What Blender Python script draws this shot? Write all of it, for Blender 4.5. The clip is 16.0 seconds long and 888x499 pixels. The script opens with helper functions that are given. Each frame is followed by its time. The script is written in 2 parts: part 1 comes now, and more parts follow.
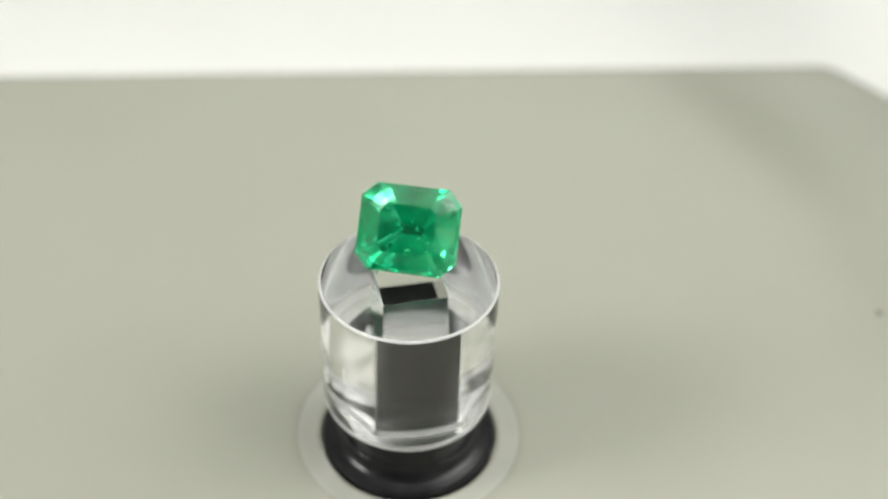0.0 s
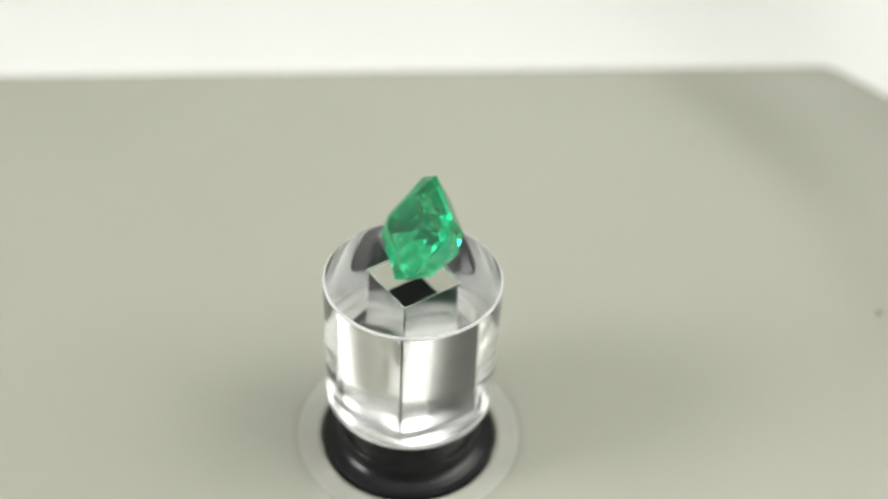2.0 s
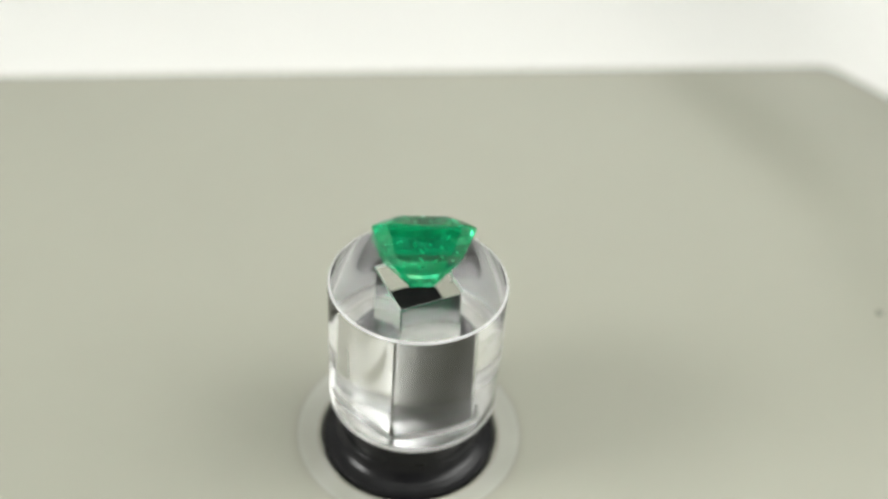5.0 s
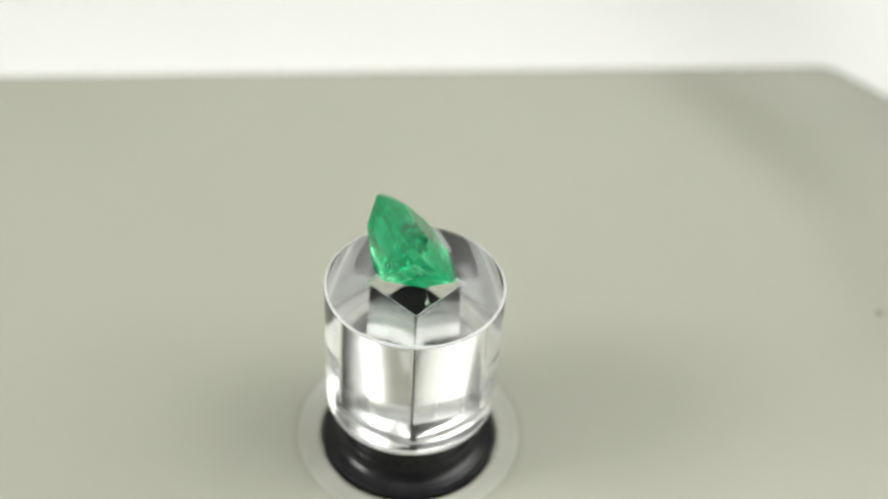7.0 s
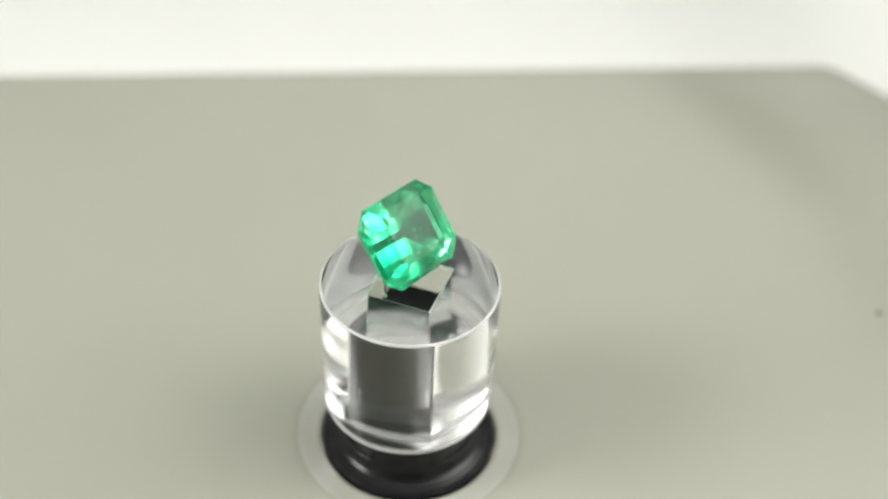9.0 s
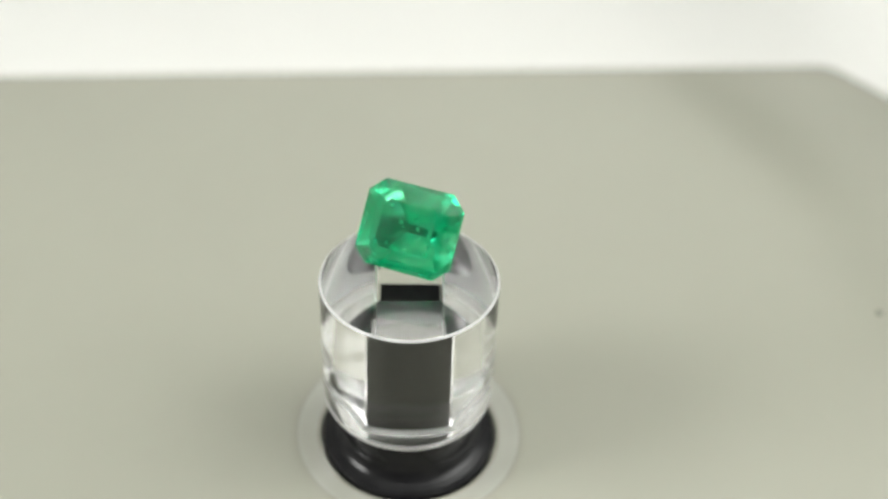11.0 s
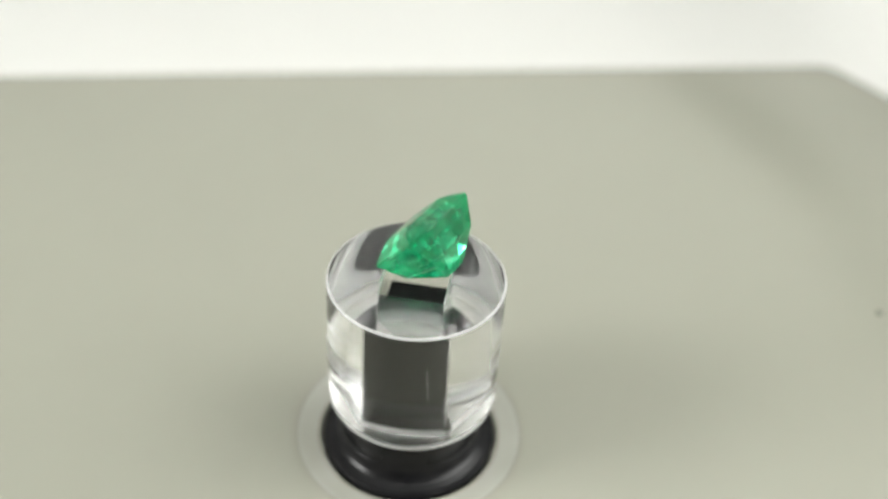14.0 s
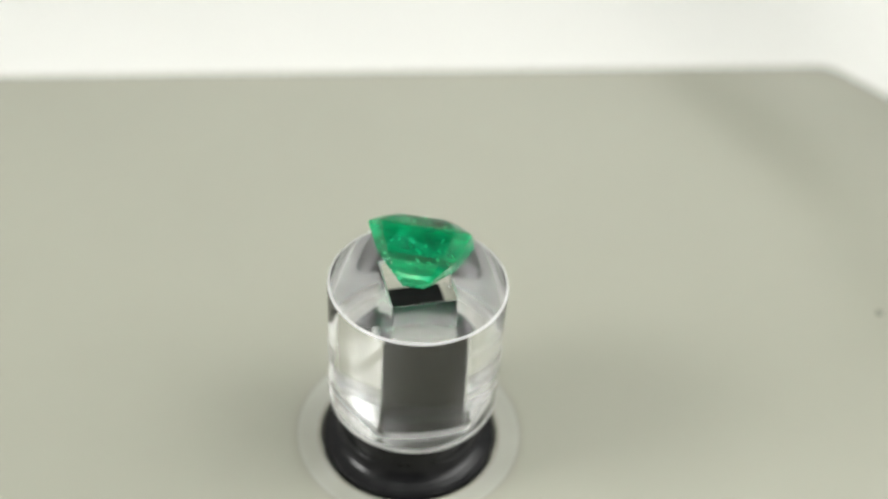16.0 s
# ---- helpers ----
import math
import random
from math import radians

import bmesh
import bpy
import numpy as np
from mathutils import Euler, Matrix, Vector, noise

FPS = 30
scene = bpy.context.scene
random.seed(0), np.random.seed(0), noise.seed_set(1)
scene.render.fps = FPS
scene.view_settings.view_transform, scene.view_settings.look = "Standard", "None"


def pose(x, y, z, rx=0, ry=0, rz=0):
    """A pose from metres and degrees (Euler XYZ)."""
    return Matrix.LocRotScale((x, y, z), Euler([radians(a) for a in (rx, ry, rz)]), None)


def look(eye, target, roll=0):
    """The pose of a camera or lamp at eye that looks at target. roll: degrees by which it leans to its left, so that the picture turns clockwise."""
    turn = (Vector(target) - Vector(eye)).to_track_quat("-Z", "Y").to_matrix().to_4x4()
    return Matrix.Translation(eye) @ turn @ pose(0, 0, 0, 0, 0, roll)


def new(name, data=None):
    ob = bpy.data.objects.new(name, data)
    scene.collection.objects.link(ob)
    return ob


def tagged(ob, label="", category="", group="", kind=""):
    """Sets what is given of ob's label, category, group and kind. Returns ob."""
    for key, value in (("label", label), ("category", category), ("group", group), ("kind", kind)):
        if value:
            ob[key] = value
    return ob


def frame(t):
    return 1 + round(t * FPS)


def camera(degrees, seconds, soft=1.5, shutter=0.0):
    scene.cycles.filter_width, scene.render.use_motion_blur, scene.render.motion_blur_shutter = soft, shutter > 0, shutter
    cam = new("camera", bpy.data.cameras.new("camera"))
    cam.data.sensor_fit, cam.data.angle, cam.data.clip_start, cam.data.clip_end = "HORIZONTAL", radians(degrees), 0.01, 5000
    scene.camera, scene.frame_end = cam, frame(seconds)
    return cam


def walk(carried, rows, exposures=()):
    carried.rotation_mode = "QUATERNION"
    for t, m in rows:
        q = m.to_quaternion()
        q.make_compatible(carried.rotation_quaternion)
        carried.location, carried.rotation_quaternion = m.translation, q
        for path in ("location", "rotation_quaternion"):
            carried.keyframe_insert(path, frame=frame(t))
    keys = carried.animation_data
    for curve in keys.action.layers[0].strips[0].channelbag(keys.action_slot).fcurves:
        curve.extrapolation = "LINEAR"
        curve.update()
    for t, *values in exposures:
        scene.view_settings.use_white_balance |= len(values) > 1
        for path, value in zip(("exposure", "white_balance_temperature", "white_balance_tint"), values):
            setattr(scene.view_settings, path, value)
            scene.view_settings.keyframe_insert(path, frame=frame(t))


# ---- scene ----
MM = 0.001
SPIN = -33.778            # degrees a second, clockwise seen from above
BASE = 0.00505            # underside of the clear cylinder above the plate
TOP = 0.0188              # its rim

# ---- camera ----
cam = camera(42.95, 16.0, soft=2.6)
VIEW = Matrix(((0.99909, -0.03402, -0.02576, 0.0),
               (0.00233, 0.64616, -0.76320, -0.070508),
               (0.04261, 0.76244, 0.64565, 0.081822),
               (0, 0, 0, 1)))
walk(cam, [(0.0, VIEW), (16.0, VIEW)])
cam.data.dof.use_dof = True
cam.data.dof.focus_distance = 0.090
cam.data.dof.aperture_fstop = 16.0

# ---- light ----
world = bpy.data.worlds.new("world")
scene.world = world
world.use_nodes = True
world.node_tree.nodes["Background"].inputs[0].default_value = (1.0, 0.99, 0.95, 1)
world.node_tree.nodes["Background"].inputs[1].default_value = 0.05
scene.view_settings.exposure = -0.10


def area_lamp(name, eye, target, sx, sy, watts, colour, reach=None):
    """A diffuser panel; with a reach it is brightest before its lamp and falls off to its edges."""
    data = bpy.data.lights.new(name, "AREA")
    data.shape, data.size, data.size_y, data.energy, data.color = "RECTANGLE", sx, sy, watts, colour
    if reach:
        data.use_nodes = True
        grid = [min(math.hypot(u - 9.5, v - 9.5) / 20 / reach, 1) for u in range(20) for v in range(20)]
        peak = 1 / (sum(1 - 3 * d * d + 2 * d ** 3 for d in grid) / len(grid))      # keeps the lamp's power
        t = data.node_tree
        g = t.nodes.new("ShaderNodeNewGeometry")
        mid, length, fall = t.nodes.new("ShaderNodeVectorMath"), t.nodes.new("ShaderNodeVectorMath"), t.nodes.new("ShaderNodeMapRange")
        mid.operation, length.operation, fall.interpolation_type = "SUBTRACT", "LENGTH", "SMOOTHSTEP"
        mid.inputs[1].default_value = (0.5, 0.5, 0.0)
        fall.inputs["From Min"].default_value, fall.inputs["From Max"].default_value = 0.0, reach
        fall.inputs["To Min"].default_value, fall.inputs["To Max"].default_value = peak, 0.1
        t.links.new(g.outputs["Parametric"], mid.inputs[0])
        t.links.new(mid.outputs["Vector"], length.inputs[0])
        t.links.new(length.outputs["Value"], fall.inputs["Value"])
        t.links.new(fall.outputs["Result"], t.nodes["Emission"].inputs["Strength"])
    ob = new(name, data)
    ob.matrix_world = look(eye, target)
    return ob


LED = (0.985, 0.99, 0.965)
area_lamp("top_panel_light", (0.06, 0.04, 0.298), (0.06, 0.04, 0), 0.30, 0.30, 0.36, LED)
area_lamp("right_panel_light", (0.155, 0.000, 0.175), (0.0, 0.01, 0.01), 0.28, 0.26, 0.47, LED, 0.52)
area_lamp("left_panel_light", (-0.154, -0.036, 0.142), (0.0, 0.0, 0.02), 0.20, 0.22, 0.29, LED, 0.27)


# ---- materials ----
def material(name, build):
    m = bpy.data.materials.new(name)
    m.use_nodes = True
    t = m.node_tree
    t.nodes.clear()
    out = t.nodes.new("ShaderNodeOutputMaterial")
    t.links.new(build(t), out.inputs["Surface"])
    return m


def principled(t, colour, rough, metal=0.0, ior=1.5):
    b = t.nodes.new("ShaderNodeBsdfPrincipled")
    b.inputs["Base Color"].default_value = (*colour, 1)
    b.inputs["Roughness"].default_value = rough
    b.inputs["Metallic"].default_value = metal
    b.inputs["IOR"].default_value = ior
    return b


def noise_tex(t, scale, detail=4.0, rough=0.55):
    c = t.nodes.new("ShaderNodeTexCoord")
    n = t.nodes.new("ShaderNodeTexNoise")
    n.inputs["Scale"].default_value = scale
    n.inputs["Detail"].default_value = detail
    n.inputs["Roughness"].default_value = rough
    t.links.new(c.outputs["Object"], n.inputs["Vector"])
    return n.outputs["Fac"]


def ramp(t, fac, stops):
    r = t.nodes.new("ShaderNodeValToRGB")
    e = r.color_ramp.elements
    while len(e) < len(stops):
        e.new(0.5)
    for k, (pos, col) in zip(e, stops):
        k.position, k.color = pos, (*col, 1)
    t.links.new(fac, r.inputs[0])
    return r.outputs[0]


def grey(v):
    return (v, v, v)


def bump(t, fac, strength, dist):
    b = t.nodes.new("ShaderNodeBump")
    b.inputs["Strength"].default_value = strength
    b.inputs["Distance"].default_value = dist
    t.links.new(fac, b.inputs["Height"])
    return b.outputs[0]


def build_plate(t):
    b = principled(t, (0.36, 0.36, 0.30), 0.25, ior=2.1)
    t.links.new(ramp(t, noise_tex(t, 22, 3), [(0.3, (0.322, 0.322, 0.267)), (0.7, (0.340, 0.340, 0.282))]), b.inputs["Base Color"])
    t.links.new(ramp(t, noise_tex(t, 45, 2), [(0.3, grey(0.14)), (0.7, grey(0.17))]), b.inputs["Roughness"])
    return b.outputs[0]


def build_lit_lip(t):
    """The smoother moulding round the opening, painted paler for light the cylinder throws there."""
    b = principled(t, (0.44, 0.44, 0.39), 0.2, ior=1.7)
    t.links.new(ramp(t, noise_tex(t, 160, 4), [(0.3, (0.38, 0.38, 0.33)), (0.7, (0.42, 0.42, 0.37))]), b.inputs["Base Color"])
    t.links.new(ramp(t, noise_tex(t, 220, 3), [(0.3, grey(0.16)), (0.7, grey(0.26))]), b.inputs["Roughness"])
    return b.outputs[0]


def build_cloth(t):
    b = principled(t, (0.86, 0.86, 0.81), 0.9)
    t.links.new(ramp(t, noise_tex(t, 15, 3), [(0.3, (0.715, 0.715, 0.685)), (0.7, (0.74, 0.74, 0.71))]), b.inputs["Base Color"])
    t.links.new(bump(t, noise_tex(t, 900, 2), 0.1, 0.0003), b.inputs["Normal"])
    return b.outputs[0]


def build_black(t):
    b = principled(t, (0.010, 0.010, 0.011), 0.4, ior=1.33)
    t.links.new(ramp(t, noise_tex(t, 200, 3), [(0.3, grey(0.15)), (0.7, grey(0.22))]), b.inputs["Roughness"])
    t.links.new(ramp(t, noise_tex(t, 400, 4), [(0.35, (0.009, 0.009, 0.010)), (0.8, (0.016, 0.016, 0.017))]), b.inputs["Base Color"])
    return b.outputs[0]


def build_peg(t):
    """Black plastic with faint upright scratches."""
    b = principled(t, (0.008, 0.008, 0.008), 0.4, ior=1.2)
    c = t.nodes.new("ShaderNodeTexCoord")
    m = t.nodes.new("ShaderNodeMapping")
    m.inputs["Scale"].default_value = (1100, 1100, 40)
    n = t.nodes.new("ShaderNodeTexNoise")
    n.inputs["Scale"].default_value = 1.0
    n.inputs["Detail"].default_value = 3.0
    t.links.new(c.outputs["Object"], m.inputs["Vector"])
    t.links.new(m.outputs[0], n.inputs["Vector"])
    t.links.new(ramp(t, n.outputs["Fac"], [(0.40, grey(0.004)), (0.70, grey(0.009)), (0.80, grey(0.05))]), b.inputs["Base Color"])
    return b.outputs[0]


def build_dirt(t):
    b = principled(t, (0.06, 0.06, 0.05), 0.8)
    t.links.new(ramp(t, noise_tex(t, 3000, 3), [(0.3, (0.05, 0.05, 0.045)), (0.7, (0.11, 0.11, 0.095))]), b.inputs["Base Color"])
    return b.outputs[0]


def glass(t, colour, ior, rough):
    b = principled(t, colour, rough, ior=ior)
    b.inputs["Transmission Weight"].default_value = 1.0
    return b


def build_acrylic(t):
    g = glass(t, (0.985, 0.99, 0.985), 1.49, 0.0)
    d = t.nodes.new("ShaderNodeBsdfDiffuse")
    d.inputs["Color"].default_value = (0.9, 0.9, 0.9, 1)
    mix = t.nodes.new("ShaderNodeMixShader")
    # handling haze on the polish
    t.links.new(ramp(t, noise_tex(t, 260, 5, 0.6), [(0.40, grey(0.001)), (0.75, grey(0.009))]), mix.inputs[0])
    t.links.new(g.outputs[0], mix.inputs[1])
    t.links.new(d.outputs[0], mix.inputs[2])
    return mix.outputs[0]


def build_frost(t):
    """Ground, whitish acrylic on sawn faces and broken edges."""
    g = glass(t, (0.98, 0.98, 0.98), 1.49, 0.35)
    d = t.nodes.new("ShaderNodeBsdfDiffuse")
    d.inputs["Color"].default_value = (0.92, 0.92, 0.92, 1)
    r = t.nodes.new("ShaderNodeBsdfTranslucent")
    r.inputs["Color"].default_value = (0.92, 0.92, 0.92, 1)
    both, mix = t.nodes.new("ShaderNodeMixShader"), t.nodes.new("ShaderNodeMixShader")
    both.inputs[0].default_value = 0.25
    t.links.new(d.outputs[0], both.inputs[1])
    t.links.new(r.outputs[0], both.inputs[2])
    t.links.new(ramp(t, noise_tex(t, 500, 4), [(0.35, grey(0.62)), (0.7, grey(0.90))]), mix.inputs[0])
    t.links.new(g.outputs[0], mix.inputs[1])
    t.links.new(both.outputs[0], mix.inputs[2])
    return mix.outputs[0]


def sawn(rough, low, high):
    """Satin underside, sawn and half polished."""
    def build(t):
        g = glass(t, (0.98, 0.98, 0.98), 1.49, rough)
        d = t.nodes.new("ShaderNodeBsdfDiffuse")
        d.inputs["Color"].default_value = (0.92, 0.92, 0.92, 1)
        mix = t.nodes.new("ShaderNodeMixShader")
        t.links.new(ramp(t, noise_tex(t, 400, 4), [(0.35, grey(low)), (0.7, grey(high))]), mix.inputs[0])
        t.links.new(g.outputs[0], mix.inputs[1])
        t.links.new(d.outputs[0], mix.inputs[2])
        return mix.outputs[0]
    return build


def build_milled(t):
    """Milled wall of the hole: clear, with a satin tool finish."""
    g = glass(t, (0.985, 0.99, 0.985), 1.49, 0.16)
    t.links.new(ramp(t, noise_tex(t, 500, 4), [(0.3, grey(0.07)), (0.7, grey(0.12))]), g.inputs["Roughness"])
    return g.outputs[0]


def build_emerald(t):
    g = glass(t, (0.3, 0.9, 0.6), 1.58, 0.02)
    t.links.new(ramp(t, noise_tex(t, 350, 4), [(0.52, (0.012, 0.48, 0.23)), (0.68, (0.36, 0.92, 0.52))]), g.inputs["Base Color"])
    # cloudy inclusions scatter a little of the light
    d = t.nodes.new("ShaderNodeBsdfTranslucent")
    d.inputs["Color"].default_value = (0.001, 0.84, 0.42, 1)
    mix = t.nodes.new("ShaderNodeMixShader")
    t.links.new(ramp(t, noise_tex(t, 600, 5, 0.65), [(0.40, grey(0.07)), (0.76, grey(0.34))]), mix.inputs[0])
    t.links.new(g.outputs[0], mix.inputs[1])
    t.links.new(d.outputs[0], mix.inputs[2])
    return mix.outputs[0]


def build_gel(t):
    g = t.nodes.new("ShaderNodeBsdfGlass")
    g.inputs["Color"].default_value = (0.97, 0.98, 0.97, 1)
    g.inputs["IOR"].default_value = 1.36
    return g.outputs[0]


def build_darkener(t):
    b = principled(t, (0.05, 0.05, 0.05), 0.9)
    t.links.new(ramp(t, noise_tex(t, 30, 3), [(0.3, grey(0.03)), (0.7, grey(0.05))]), b.inputs["Base Color"])
    return b.outputs[0]


DARKENER = material("dark_blocker_cloth", build_darkener)
PLATE = material("satin_grey_plate", build_plate)
LIT_LIP = material("lit_polished_lip", build_lit_lip)
CLOTH = material("white_tent_cloth", build_cloth)
BLACK = material("black_glossy_plastic", build_black)
DIRT = material("dark_speck", build_dirt)
ACRYLIC = material("clear_acrylic", build_acrylic)
FROST = material("ground_acrylic", build_frost)
SAWN = material("sawn_acrylic", sawn(0.25, 0.40, 0.70))
SATIN = material("satin_acrylic", sawn(0.24, 0.0, 0.02))
MILLED = material("milled_acrylic", build_milled)
PEG = material("scratched_black_plastic", build_peg)
EMERALD = material("green_gem", build_emerald)
GEL = material("clear_gel", build_gel)
FEATHER = material("pale_feather", lambda t: principled(t, (0.50, 0.80, 0.66), 0.35).outputs[0])
GRAIN = material("dark_green_grain", lambda t: principled(t, (0.01, 0.09, 0.06), 0.4).outputs[0])


# ---- mesh helpers ----
def mesh_of(name, verts, faces, mat, smooth=None):
    me = bpy.data.meshes.new(name)
    bm = bmesh.new()
    vs = [bm.verts.new(v) for v in verts]
    for f in faces:
        bm.faces.new([vs[i] for i in f])
    bmesh.ops.recalc_face_normals(bm, faces=bm.faces)
    bm.to_mesh(me)
    bm.free()
    me.materials.append(mat)
    if smooth is not None:
        me.shade_smooth()
        me.set_sharp_from_angle(angle=radians(smooth))
    return me


def lathe(name, profile, mat, n=128, smooth=35):
    """A solid of revolution; the profile runs (radius, height) and ends may lie on the axis."""
    verts, faces, rings = [], [], []
    for r, z in profile:
        if r == 0:
            rings.append([len(verts)] * n)
            verts.append((0, 0, z))
        else:
            rings.append(list(range(len(verts), len(verts) + n)))
            verts += [(r * math.cos(2 * math.pi * k / n), r * math.sin(2 * math.pi * k / n), z) for k in range(n)]
    for a, b in zip(rings, rings[1:]):
        for k in range(n):
            f = []
            for i in (a[k], a[(k + 1) % n], b[(k + 1) % n], b[k]):
                if i not in f:
                    f.append(i)
            if len(f) > 2:
                faces.append(f)
    return mesh_of(name, verts, faces, mat, smooth)


def part(name, me, parent, label=""):
    ob = new(name, me)
    ob.parent = parent
    return tagged(ob, label)


# ---- the tent ----
def tent():
    x0, x1, y0, y1, z0, z1, th = -0.25, 0.25, -0.22, 0.30, -0.012, 0.30, 0.004
    def wall(name, a, b, label):
        (ax, ay, az), (bx, by, bz) = a, b
        v = [(x, y, z) for z in (az, bz) for y in (ay, by) for x in (ax, bx)]
        f = [(0, 1, 3, 2), (4, 5, 7, 6), (0, 1, 5, 4), (2, 3, 7, 6), (0, 2, 6, 4), (1, 3, 7, 5)]
        return tagged(new(name, mesh_of(name, v, f, CLOTH)), label, "wall", kind="structure")
    wall("wall_west", (x0 - th, y0, z0), (x0, y1, z1), "white cloth side of a light tent")
    wall("wall_east", (x1, y0, z0), (x1 + th, y1, z1), "white cloth side of a light tent")
    wall("wall_south", (x0 - th, y0 - th, z0), (x1 + th, y0, z1), "white cloth front of a light tent")
    # unseen dark cloth in loose folds, added at the front to darken reflections
    n, v = 96, []
    for back in (0.0, 0.0012):
        for z in (z0 + 0.001, z1 - 0.001):
            for k in range(n + 1):
                v.append((-0.10 + 0.20 * k / n, y0 + 0.005 - back + 0.0028 * math.sin(k * 0.62 + 0.8 * math.sin(k * 0.17)), z))
    m, f = n + 1, []
    for k in range(n):
        f += [(k, k + 1, m + k + 1, m + k), (2 * m + k, 2 * m + k + 1, 3 * m + k + 1, 3 * m + k), (k, k + 1, 2 * m + k + 1, 2 * m + k), (m + k, m + k + 1, 3 * m + k + 1, 3 * m + k)]
    f += [(0, m, 3 * m, 2 * m), (n, m + n, 3 * m + n, 2 * m + n)]
    tagged(new("curtain", mesh_of("curtain", v, f, DARKENER, 60)), "unseen dark cloth added at the tent front to darken reflections", "curtain")
    tagged(wall("ceiling", (x0 - th, y0 - th, z1), (x1 + th, y1 + th, z1 + th), "white cloth roof of a light tent"), category="ceiling")
    # floor and back in one sheet with a swept bend
    r, prof = 0.06, []
    prof.append((y0 - th, z0))
    for k in range(13):
        a = math.pi / 2 * k / 12
        prof.append((y1 - r + r * math.sin(a), z0 + r - r * math.cos(a)))
    prof.append((y1, z1))
    outer = [(y + 0.004, z - 0.004) for y, z in prof]
    v, f = [], []
    for x in (x0 - th, x1 + th):
        v += [(x, y, z) for y, z in prof] + [(x, y, z) for y, z in outer]
    n = len(prof)
    for k in range(n - 1):
        f.append((k, k + 1, 2 * n + k + 1, 2 * n + k))
        f.append((n + k, n + k + 1, 3 * n + k + 1, 3 * n + k))
        f.append((k, k + 1, n + k + 1, n + k))
        f.append((2 * n + k, 2 * n + k + 1, 3 * n + k + 1, 3 * n + k))
    f.append((0, n, 3 * n, 2 * n))
    f.append((n - 1, 2 * n - 1, 4 * n - 1, 3 * n - 1))
    tagged(new("backdrop", mesh_of("backdrop", v, f, CLOTH, 30)), "seamless white sweep of matte backdrop cloth", "backdrop", kind="structure")


tent()


# ---- the turntable ----
def turntable():
    root = tagged(new("turntable"), "satin grey turntable housing with rounded corners and a black hub", "turntable")
    turn = math.radians(5.5)
    x0, x1, y0, y1 = -0.078, 0.0718, -0.105, 0.0649
    ca, cb, cut = 0.0064, 0.0095, 0.0022      # legs of the cut corners and the softening at their ends
    def softened(p, q, r, n):
        """A rounded turn at q between p and r."""
        p, q, r = Vector(p), Vector(q), Vector(r)
        a, b = q + (p - q).normalized() * cut, q + (r - q).normalized() * cut
        return [a * (1 - u) ** 2 + q * 2 * u * (1 - u) + b * u * u for u in (k / n for k in range(n + 1))]
    def rounded(inset, z, n=8):
        ax, bx, ay, by = x0 + inset, x1 - inset, y0 + inset, y1 - inset
        ring = [(bx, by - cb), (bx - ca, by), (ax + ca, by), (ax, by - cb), (ax, ay + cb), (ax + ca, ay), (bx - ca, ay), (bx, ay + cb)]
        pts = []
        for k in range(8):
            for p in softened(ring[k - 1], ring[k], ring[(k + 1) % 8], n):
                pts.append((p.x * math.cos(turn) - p.y * math.sin(turn), p.x * math.sin(turn) + p.y * math.cos(turn), z))
        return pts
    # top sheet with a dished round opening at the axis
    n = 8 * 9
    loops = [rounded(0.0010, -0.0118), rounded(0, -0.011), rounded(0, -0.0012), rounded(0.0004, -0.0004), rounded(0.0012, 0.0), rounded(0.0018, 0.0)]
    dish = [(0.0135, 0.0), (0.0113, 0.0), (0.0110, -0.00001), (0.0107, -0.00004), (0.0104, -0.00009), (0.0100, -0.00017), (0.0096, -0.00026), (0.0091, -0.00035), (0.0086, -0.0004), (0.0083, -0.00045), (0.0082, -0.0030)]
    verts, faces = [], []
    for lp in loops:
        verts += lp
    for i in range(5):
        for k in range(n):
            faces.append((i * n + k, i * n + (k + 1) % n, (i + 1) * n + (k + 1) % n, (i + 1) * n + k))
    m = 136
    start = len(verts)
    for r, z in dish:
        verts += [(r * math.cos(2 * math.pi * k / m), r * math.sin(2 * math.pi * k / m), z) for k in range(m)]
    for i in range(len(dish) - 1):
        for k in range(m):
            a = start + i * m
            faces.append((a + k, a + (k + 1) % m, a + m + (k + 1) % m, a + m + k))
    me = bpy.data.meshes.new("housing")
    bm = bmesh.new()
    vs = [bm.verts.new(v) for v in verts]
    for f in faces:
        bm.faces.new([vs[i] for i in f])
    bm.edges.ensure_lookup_table()
    outer = [bm.edges.get((vs[5 * n + k], vs[5 * n + (k + 1) % n])) for k in range(n)]
    inner = [bm.edges.get((vs[start + k], vs[start + (k + 1) % m])) for k in range(m)]
    bmesh.ops.triangle_fill(bm, use_beauty=True, edges=outer + inner, normal=(0, 0, 1))
    bm.faces.new([vs[k] for k in range(n)])
    bm.faces.new([vs[start + (len(dish) - 1) * m + k] for k in range(m)])
    bmesh.ops.recalc_face_normals(bm, faces=bm.faces)
    bm.to_mesh(me)
    bm.free()
    me.materials.append(PLATE)
    me.shade_smooth()
    me.set_sharp_from_angle(angle=radians(28))
    me.materials.append(LIT_LIP)
    for p in me.polygons:
        if 0.0086 < math.hypot(p.center.x, p.center.y) < 0.0105:
            p.material_index = 1
    part("housing", me, root)
    part("speck", lathe("speck", [(0, 0.00002), (0.00034, 0.00002), (0.00030, 0.00008), (0.00016, 0.00012), (0, 0.00013)], DIRT, 14), root, "dark speck of dirt").location = (0.0503, 0.0181, 0)
    return root


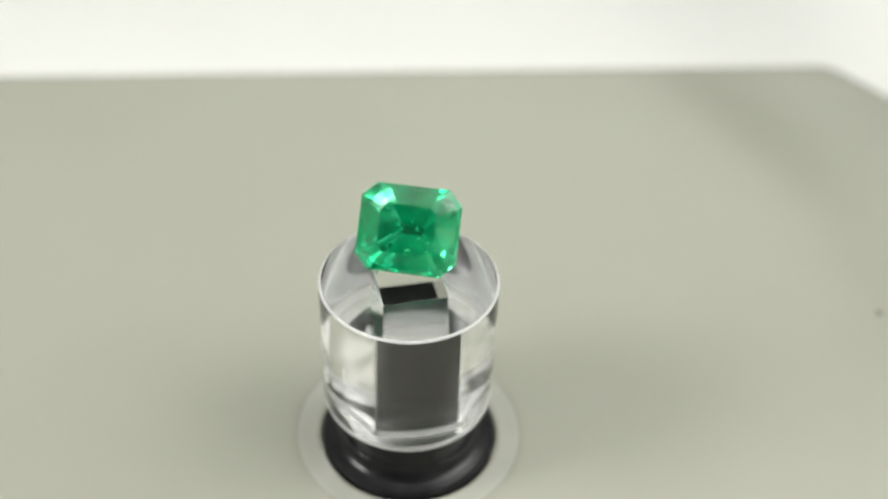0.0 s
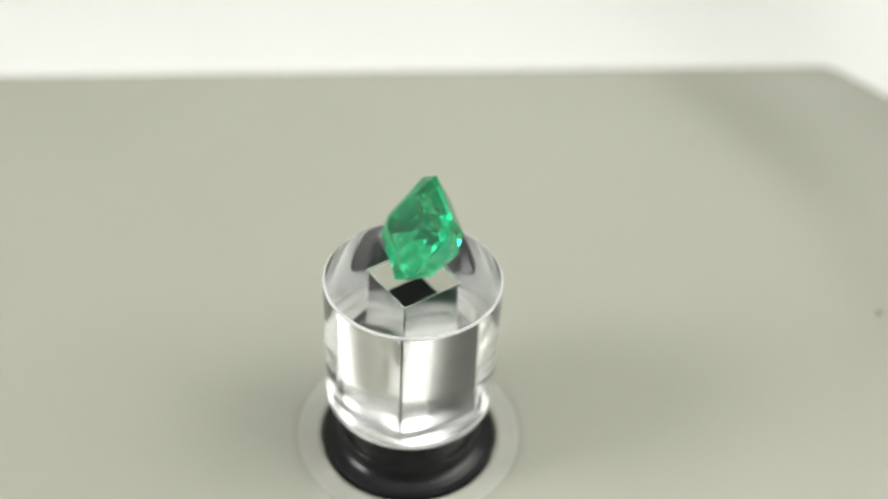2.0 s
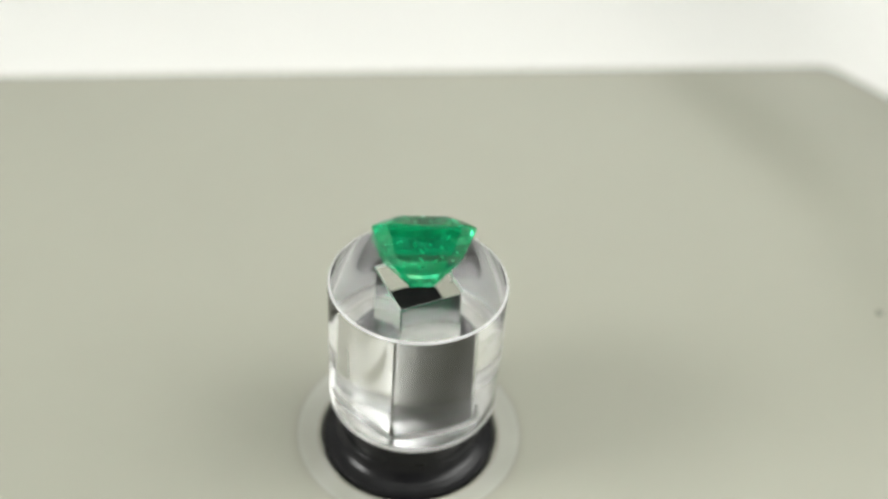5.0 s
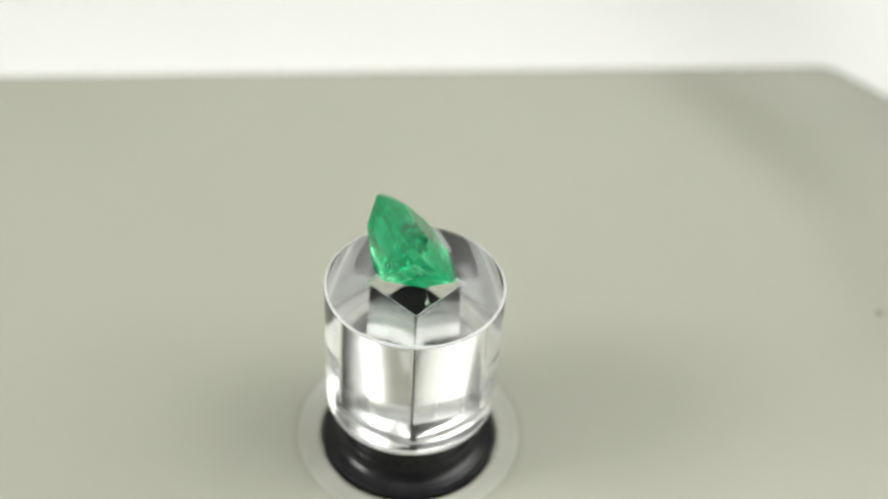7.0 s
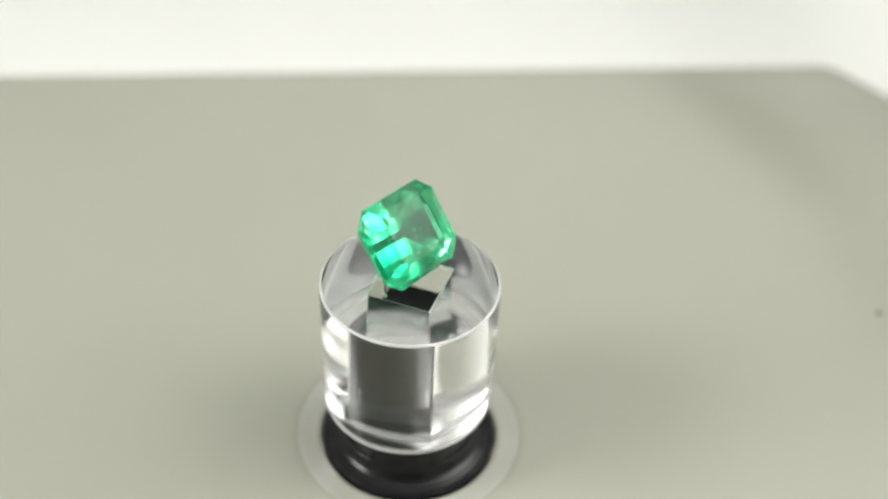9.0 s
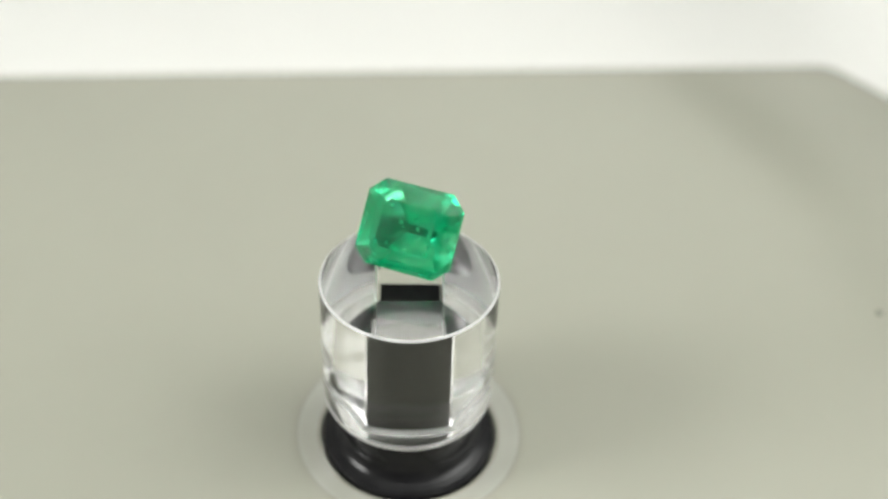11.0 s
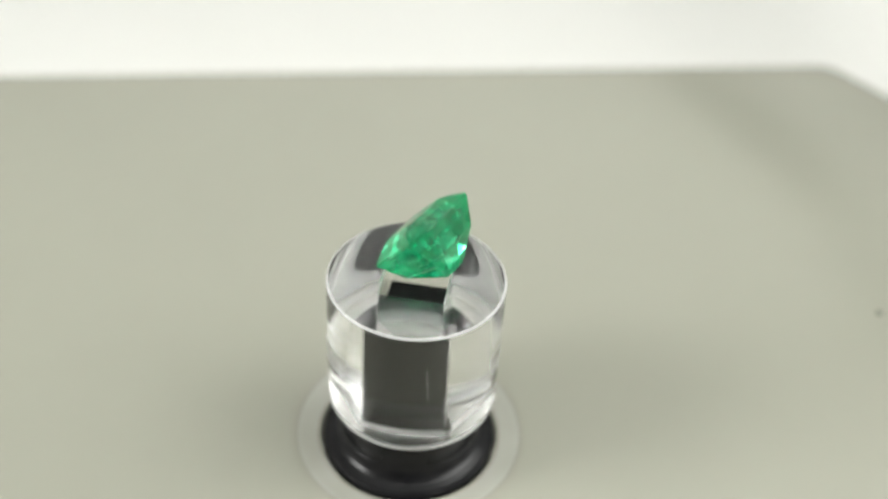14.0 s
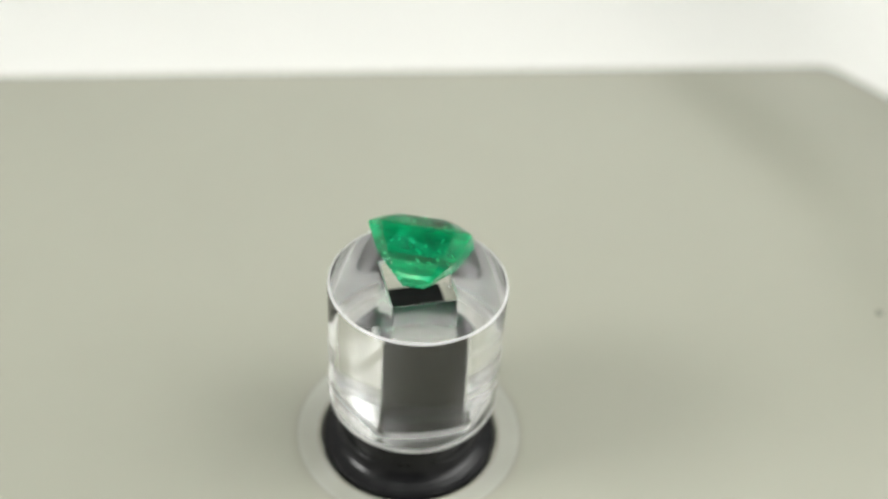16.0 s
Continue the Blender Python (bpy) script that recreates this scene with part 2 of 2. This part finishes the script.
def spindle():
    root = tagged(new("spindle"), "glossy black plastic spindle with a round flange", "spindle")
    part("flange", lathe("flange", [(0, -0.0028), (0.0079, -0.0028), (0.0080, -0.0024), (0.0080, -0.0003), (0.0078, -0.00005), (0.0074, 0.0), (0.0060, 0.0), (0, 0.0)], BLACK), root)
    fillet = [(0.0060 + 0.0016 * (1 - math.sin(radians(a))), 0.0016 * (1 - math.cos(radians(a)))) for a in (5, 15, 25, 35, 45, 57, 70, 90)]
    part("post", lathe("post", [(0, -0.0001), (0.0076, -0.0001)] + fillet + [(0.0060, BASE - 0.0005), (0.0059, BASE - 0.0002), (0.0057, BASE - 0.00005), (0, BASE - 0.00005)], BLACK), root)
    h, z0, z1, c = 0.00262, BASE - 0.0001, TOP - 0.0030, 0.00008
    v, f = [], []
    for hh, z in ((h, z0), (h, z1 - c), (h - c, z1)):
        for a in (45, 135, 225, 315):
            r = hh * math.sqrt(2)
            v.append((r * math.cos(HOLE_TURN + radians(a)) + OFFSET[0], r * math.sin(HOLE_TURN + radians(a)) + OFFSET[1], z))
    f = [(3, 2, 1, 0), (8, 9, 10, 11)] + [(i * 4 + k, i * 4 + (k + 1) % 4, i * 4 + 4 + (k + 1) % 4, i * 4 + 4 + k) for i in (0, 1) for k in range(4)]
    part("square_peg", mesh_of("square_peg", v, f, PEG), root, "scratched black square peg inside the clear stand")
    return root


HOLE_TURN = radians(-121.4 + 45)
OFFSET = (-0.00025, 0.000115)
turntable()
SPINDLE = spindle()


def gem_stand():
    """Clear cylinder with a square hole from top to bottom."""
    root = tagged(new("gem_stand"), "clear polished acrylic cylinder with a square hole through it", "gem stand")
    n, half, R = 512, 0.00275, 0.0076
    H = TOP - BASE
    per = n // 4
    def square(h, z):
        pts = []
        for k in range(n):
            side, f = divmod(k, per)
            u = -h + 2 * h * f / per
            x, y = ((h, u), (-u, h), (-h, -u), (u, -h))[side]
            c, s = math.cos(HOLE_TURN), math.sin(HOLE_TURN)
            over = max(0.0, abs(x) + abs(y) - 2 * h + 0.00011) / 2      # the corners are slightly broken
            x, y = x - math.copysign(over, x), y - math.copysign(over, y)
            pts.append((x * c - y * s, x * s + y * c, z))
        return pts
    def ring(r, z):
        a0 = HOLE_TURN - math.pi / 4
        return [(r * math.cos(a0 + 2 * math.pi * k / n), r * math.sin(a0 + 2 * math.pi * k / n), z) for k in range(n)]
    low, rim = 0.0008, 0.00030
    loops = [ring(R - low + low * math.sin(radians(a)), low - low * math.cos(radians(a))) for a in (0, 15, 30, 45, 60, 75, 90)]
    loops += [ring(R - rim + rim * math.cos(radians(a)), H - rim + rim * math.sin(radians(a))) for a in (0, 22, 45, 68, 90)]
    loops += [square(half + 0.00015, H), square(half, H - 0.00013), square(half, 0.00045), square(half + 0.00030, 0.0), ring(R - 0.0020, 0.0)]
    verts = [v for lp in loops for v in lp]
    faces = []
    for i in range(len(loops)):
        j = (i + 1) % len(loops)
        for k in range(n):
            faces.append((i * n + k, i * n + (k + 1) % n, j * n + (k + 1) % n, j * n + k))
    me = mesh_of("cylinder", verts, faces, ACRYLIC, 20)
    me.materials.append(FROST)
    me.materials.append(SAWN)
    me.materials.append(SATIN)
    me.materials.append(MILLED)
    ground = {0, 1, 2, 3, 4, 5, 8, 9, 12, 14}     # rows of the bottom edge, the rim, the hole's edge and the underside
    for p in me.polygons:
        p.material_index = 1 if p.index // n in ground else {13: 4, 15: 3, 16: 2}.get(p.index // n, 0)
    part("cylinder", me, root)
    # two dark chips low down at corners of the hole
    for a in (58.6, 148.6):
        c, s = math.cos(radians(a)), math.sin(radians(a))
        r = half * math.sqrt(2) + 0.00012
        v = [(r * c + u * -s + w * c, r * s + u * c + w * s, z) for w in (0, 0.00012) for u, z in ((-0.00012, 0.0004), (0.00042, 0.00035), (0.00030, 0.0009), (0.00012, 0.0022), (-0.00002, 0.0021))]
        f = [tuple(range(5)), tuple(range(5, 10))] + [(j, (j + 1) % 5, 5 + (j + 1) % 5, 5 + j) for j in range(5)]
        part("chip", mesh_of("chip", v, f, DIRT), root, "small dark chip")
    # tiny nicks in the polish beside the rim
    for a, r, size in ((179.6, 0.0072, 0.00011), (181.3, 0.0071, 0.00007), (8.8, 0.0066, 0.00009), (234.4, 0.0071, 0.00006)):
        nick = part("nick", lathe("nick", [(0, -0.00002), (size, -0.00002), (size * 0.8, 0.00002), (0, 0.00003)], DIRT, 9), root, "tiny dark nick")
        nick.location = (r * math.cos(radians(a)), r * math.sin(radians(a)), H)
    # fine upright scratches on the outside
    rng = random.Random(11)
    for k in range(4):
        a, z0, ln, d = rng.uniform(0, 2 * math.pi), rng.uniform(0.002, 0.008), rng.uniform(0.0015, 0.0045), rng.uniform(-0.03, 0.03)
        v = []
        for w, h in ((-0.000014, -0.00001), (0.000014, -0.00001), (0.0, 0.000008)):
            for z, aa in ((z0, a), (z0 + ln, a + d)):
                v.append(((R + h) * math.cos(aa + w / R), (R + h) * math.sin(aa + w / R), z))
        part("scratch", mesh_of("scratch", v, [(0, 1, 3, 2), (2, 3, 5, 4), (4, 5, 1, 0), (0, 2, 4), (1, 5, 3)], FROST), root)
    return root


STAND = gem_stand()


# ---- the gem ----
GEM_POSE = Matrix(((0.98739, 0.09157, -0.12913, -0.00057152),
                   (-0.15793, 0.62609, -0.76359, 0.00028657),
                   (0.01093, 0.77435, 0.63266, TOP + 0.00508186),
                   (0, 0, 0, 1)))


def gem():
    """Step-cut octagon, table up in its own space."""
    a, b, c = 4.153, 3.56, 1.2
    def octo(x, y, k, z):
        return [(px * MM, py * MM, z * MM) for px, py in ((x - k, y), (x, y - k), (x, -y + k), (x - k, -y), (-x + k, -y), (-x, -y + k), (-x, y - k), (-x + k, y))]
    loops = [octo(a * 0.55, b * 0.55, 0.55, 1.08), octo(a * 0.78, b * 0.77, 0.95, 0.70), octo(a - 0.02, b - 0.02, 1.2, 0.12), octo(a, b, 1.2, 0.06), octo(a, b, 1.2, -0.06), octo(a - 0.04, b - 0.04, 1.2, -0.14),
             octo(a * 0.74, b * 0.74, 0.88, -2.2), octo(0.95, 0.36, 0.14, -4.28)]
    rng = random.Random(7)
    verts = []
    for i, lp in enumerate(loops):
        w = 0.00003
        verts += [tuple(u + rng.uniform(-w, w) * (1 if k < 2 else 0.7 * (i > 5)) for k, u in enumerate(v)) for v in lp]
    faces = [tuple(range(8)), tuple(range(56, 64))]
    for i in range(7):
        for k in range(8):
            faces.append((i * 8 + k, i * 8 + (k + 1) % 8, i * 8 + 8 + (k + 1) % 8, i * 8 + 8 + k))
    ob = new("gemstone", mesh_of("gemstone", verts, faces, EMERALD))
    # thin feathers and dark grains frozen inside
    for k in range(20):
        z = rng.uniform(-2.2, 0.2)
        room = 0.62 + 0.12 * min(z, 0)
        cx, cy = rng.uniform(-a, a) * room, rng.uniform(-b, b) * room
        m = rng.randint(5, 7)
        size = rng.uniform(0.10, 0.34)
        turn = pose(cx * MM, cy * MM, z * MM, rng.uniform(-80, 80), rng.uniform(-80, 80), rng.uniform(0, 360))
        ring = [(size * rng.uniform(0.5, 1.2) * math.cos(2 * math.pi * j / m), 0.6 * size * rng.uniform(0.5, 1.2) * math.sin(2 * math.pi * j / m)) for j in range(m)]
        v = [turn @ Vector((x * MM, y * MM, h * MM)) for h in (-0.015, 0.015) for x, y in ring]
        f = [tuple(range(m)), tuple(range(m, 2 * m))] + [(j, (j + 1) % m, m + (j + 1) % m, m + j) for j in range(m)]
        part("inclusion", mesh_of("inclusion", v, f, FEATHER if k % 5 < 3 else GRAIN), ob)
    return tagged(ob, "green step-cut octagonal emerald, lying tilted on the clear stand", "gemstone")


GEM = gem()


def added_pin(x, y, r, h):
    """Fine clear pin on the rim of the hole, added so the gem doesn't float."""
    ob = new("added_pin", lathe("added_pin", [(0, 0), (r * 2, 0), (r * 1.9, h * 0.04), (r, h * 0.12), (r, h * 0.96), (r * 0.7, h), (0, h)], GEL, 16, 50))
    return tagged(ob, "fine clear pin added to prop the gem", "pin"), Matrix.Translation((x, y, TOP - 0.00002))


PINS = [added_pin(-0.0031, 0.0007, 0.00008, 0.00190)]


def band_rod():
    """Unseen bowed rod from back to side, added to mirror a dark band in the plate."""
    cu = bpy.data.curves.new("band_rod", "CURVE")
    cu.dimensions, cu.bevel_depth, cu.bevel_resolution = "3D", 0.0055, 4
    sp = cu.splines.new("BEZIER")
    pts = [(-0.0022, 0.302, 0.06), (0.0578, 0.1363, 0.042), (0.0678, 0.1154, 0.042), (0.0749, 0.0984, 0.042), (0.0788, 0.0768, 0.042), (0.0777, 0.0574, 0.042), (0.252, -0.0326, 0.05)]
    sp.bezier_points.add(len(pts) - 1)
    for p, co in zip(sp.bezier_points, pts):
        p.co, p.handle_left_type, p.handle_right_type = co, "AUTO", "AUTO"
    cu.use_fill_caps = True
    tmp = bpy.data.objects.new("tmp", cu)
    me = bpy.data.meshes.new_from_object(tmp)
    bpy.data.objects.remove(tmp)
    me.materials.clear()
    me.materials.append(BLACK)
    return tagged(new("band_rod", me), "unseen bowed black rod added for the dark band mirrored in the plate", "tent rod")


band_rod()


# ---- what turns ----
def motions():
    lean = pose(0, 0, 0, 0.0, -0.75, 0)
    rows_stand, rows_gem, rows_spindle = [], [], []
    for k in range(33):
        t = 0.5 * k
        spin = pose(0, 0, 0, 0, 0, SPIN * t)
        rows_stand.append((t, spin @ Matrix.Translation((-0.00021, 0.000093, BASE)) @ lean))
        rows_gem.append((t, spin @ GEM_POSE))
        rows_spindle.append((t, spin))
    walk(STAND, rows_stand)
    walk(GEM, rows_gem)
    walk(SPINDLE, rows_spindle)
    for pin, at in PINS:
        walk(pin, [(t, spin @ at) for t, spin in rows_spindle])


motions()
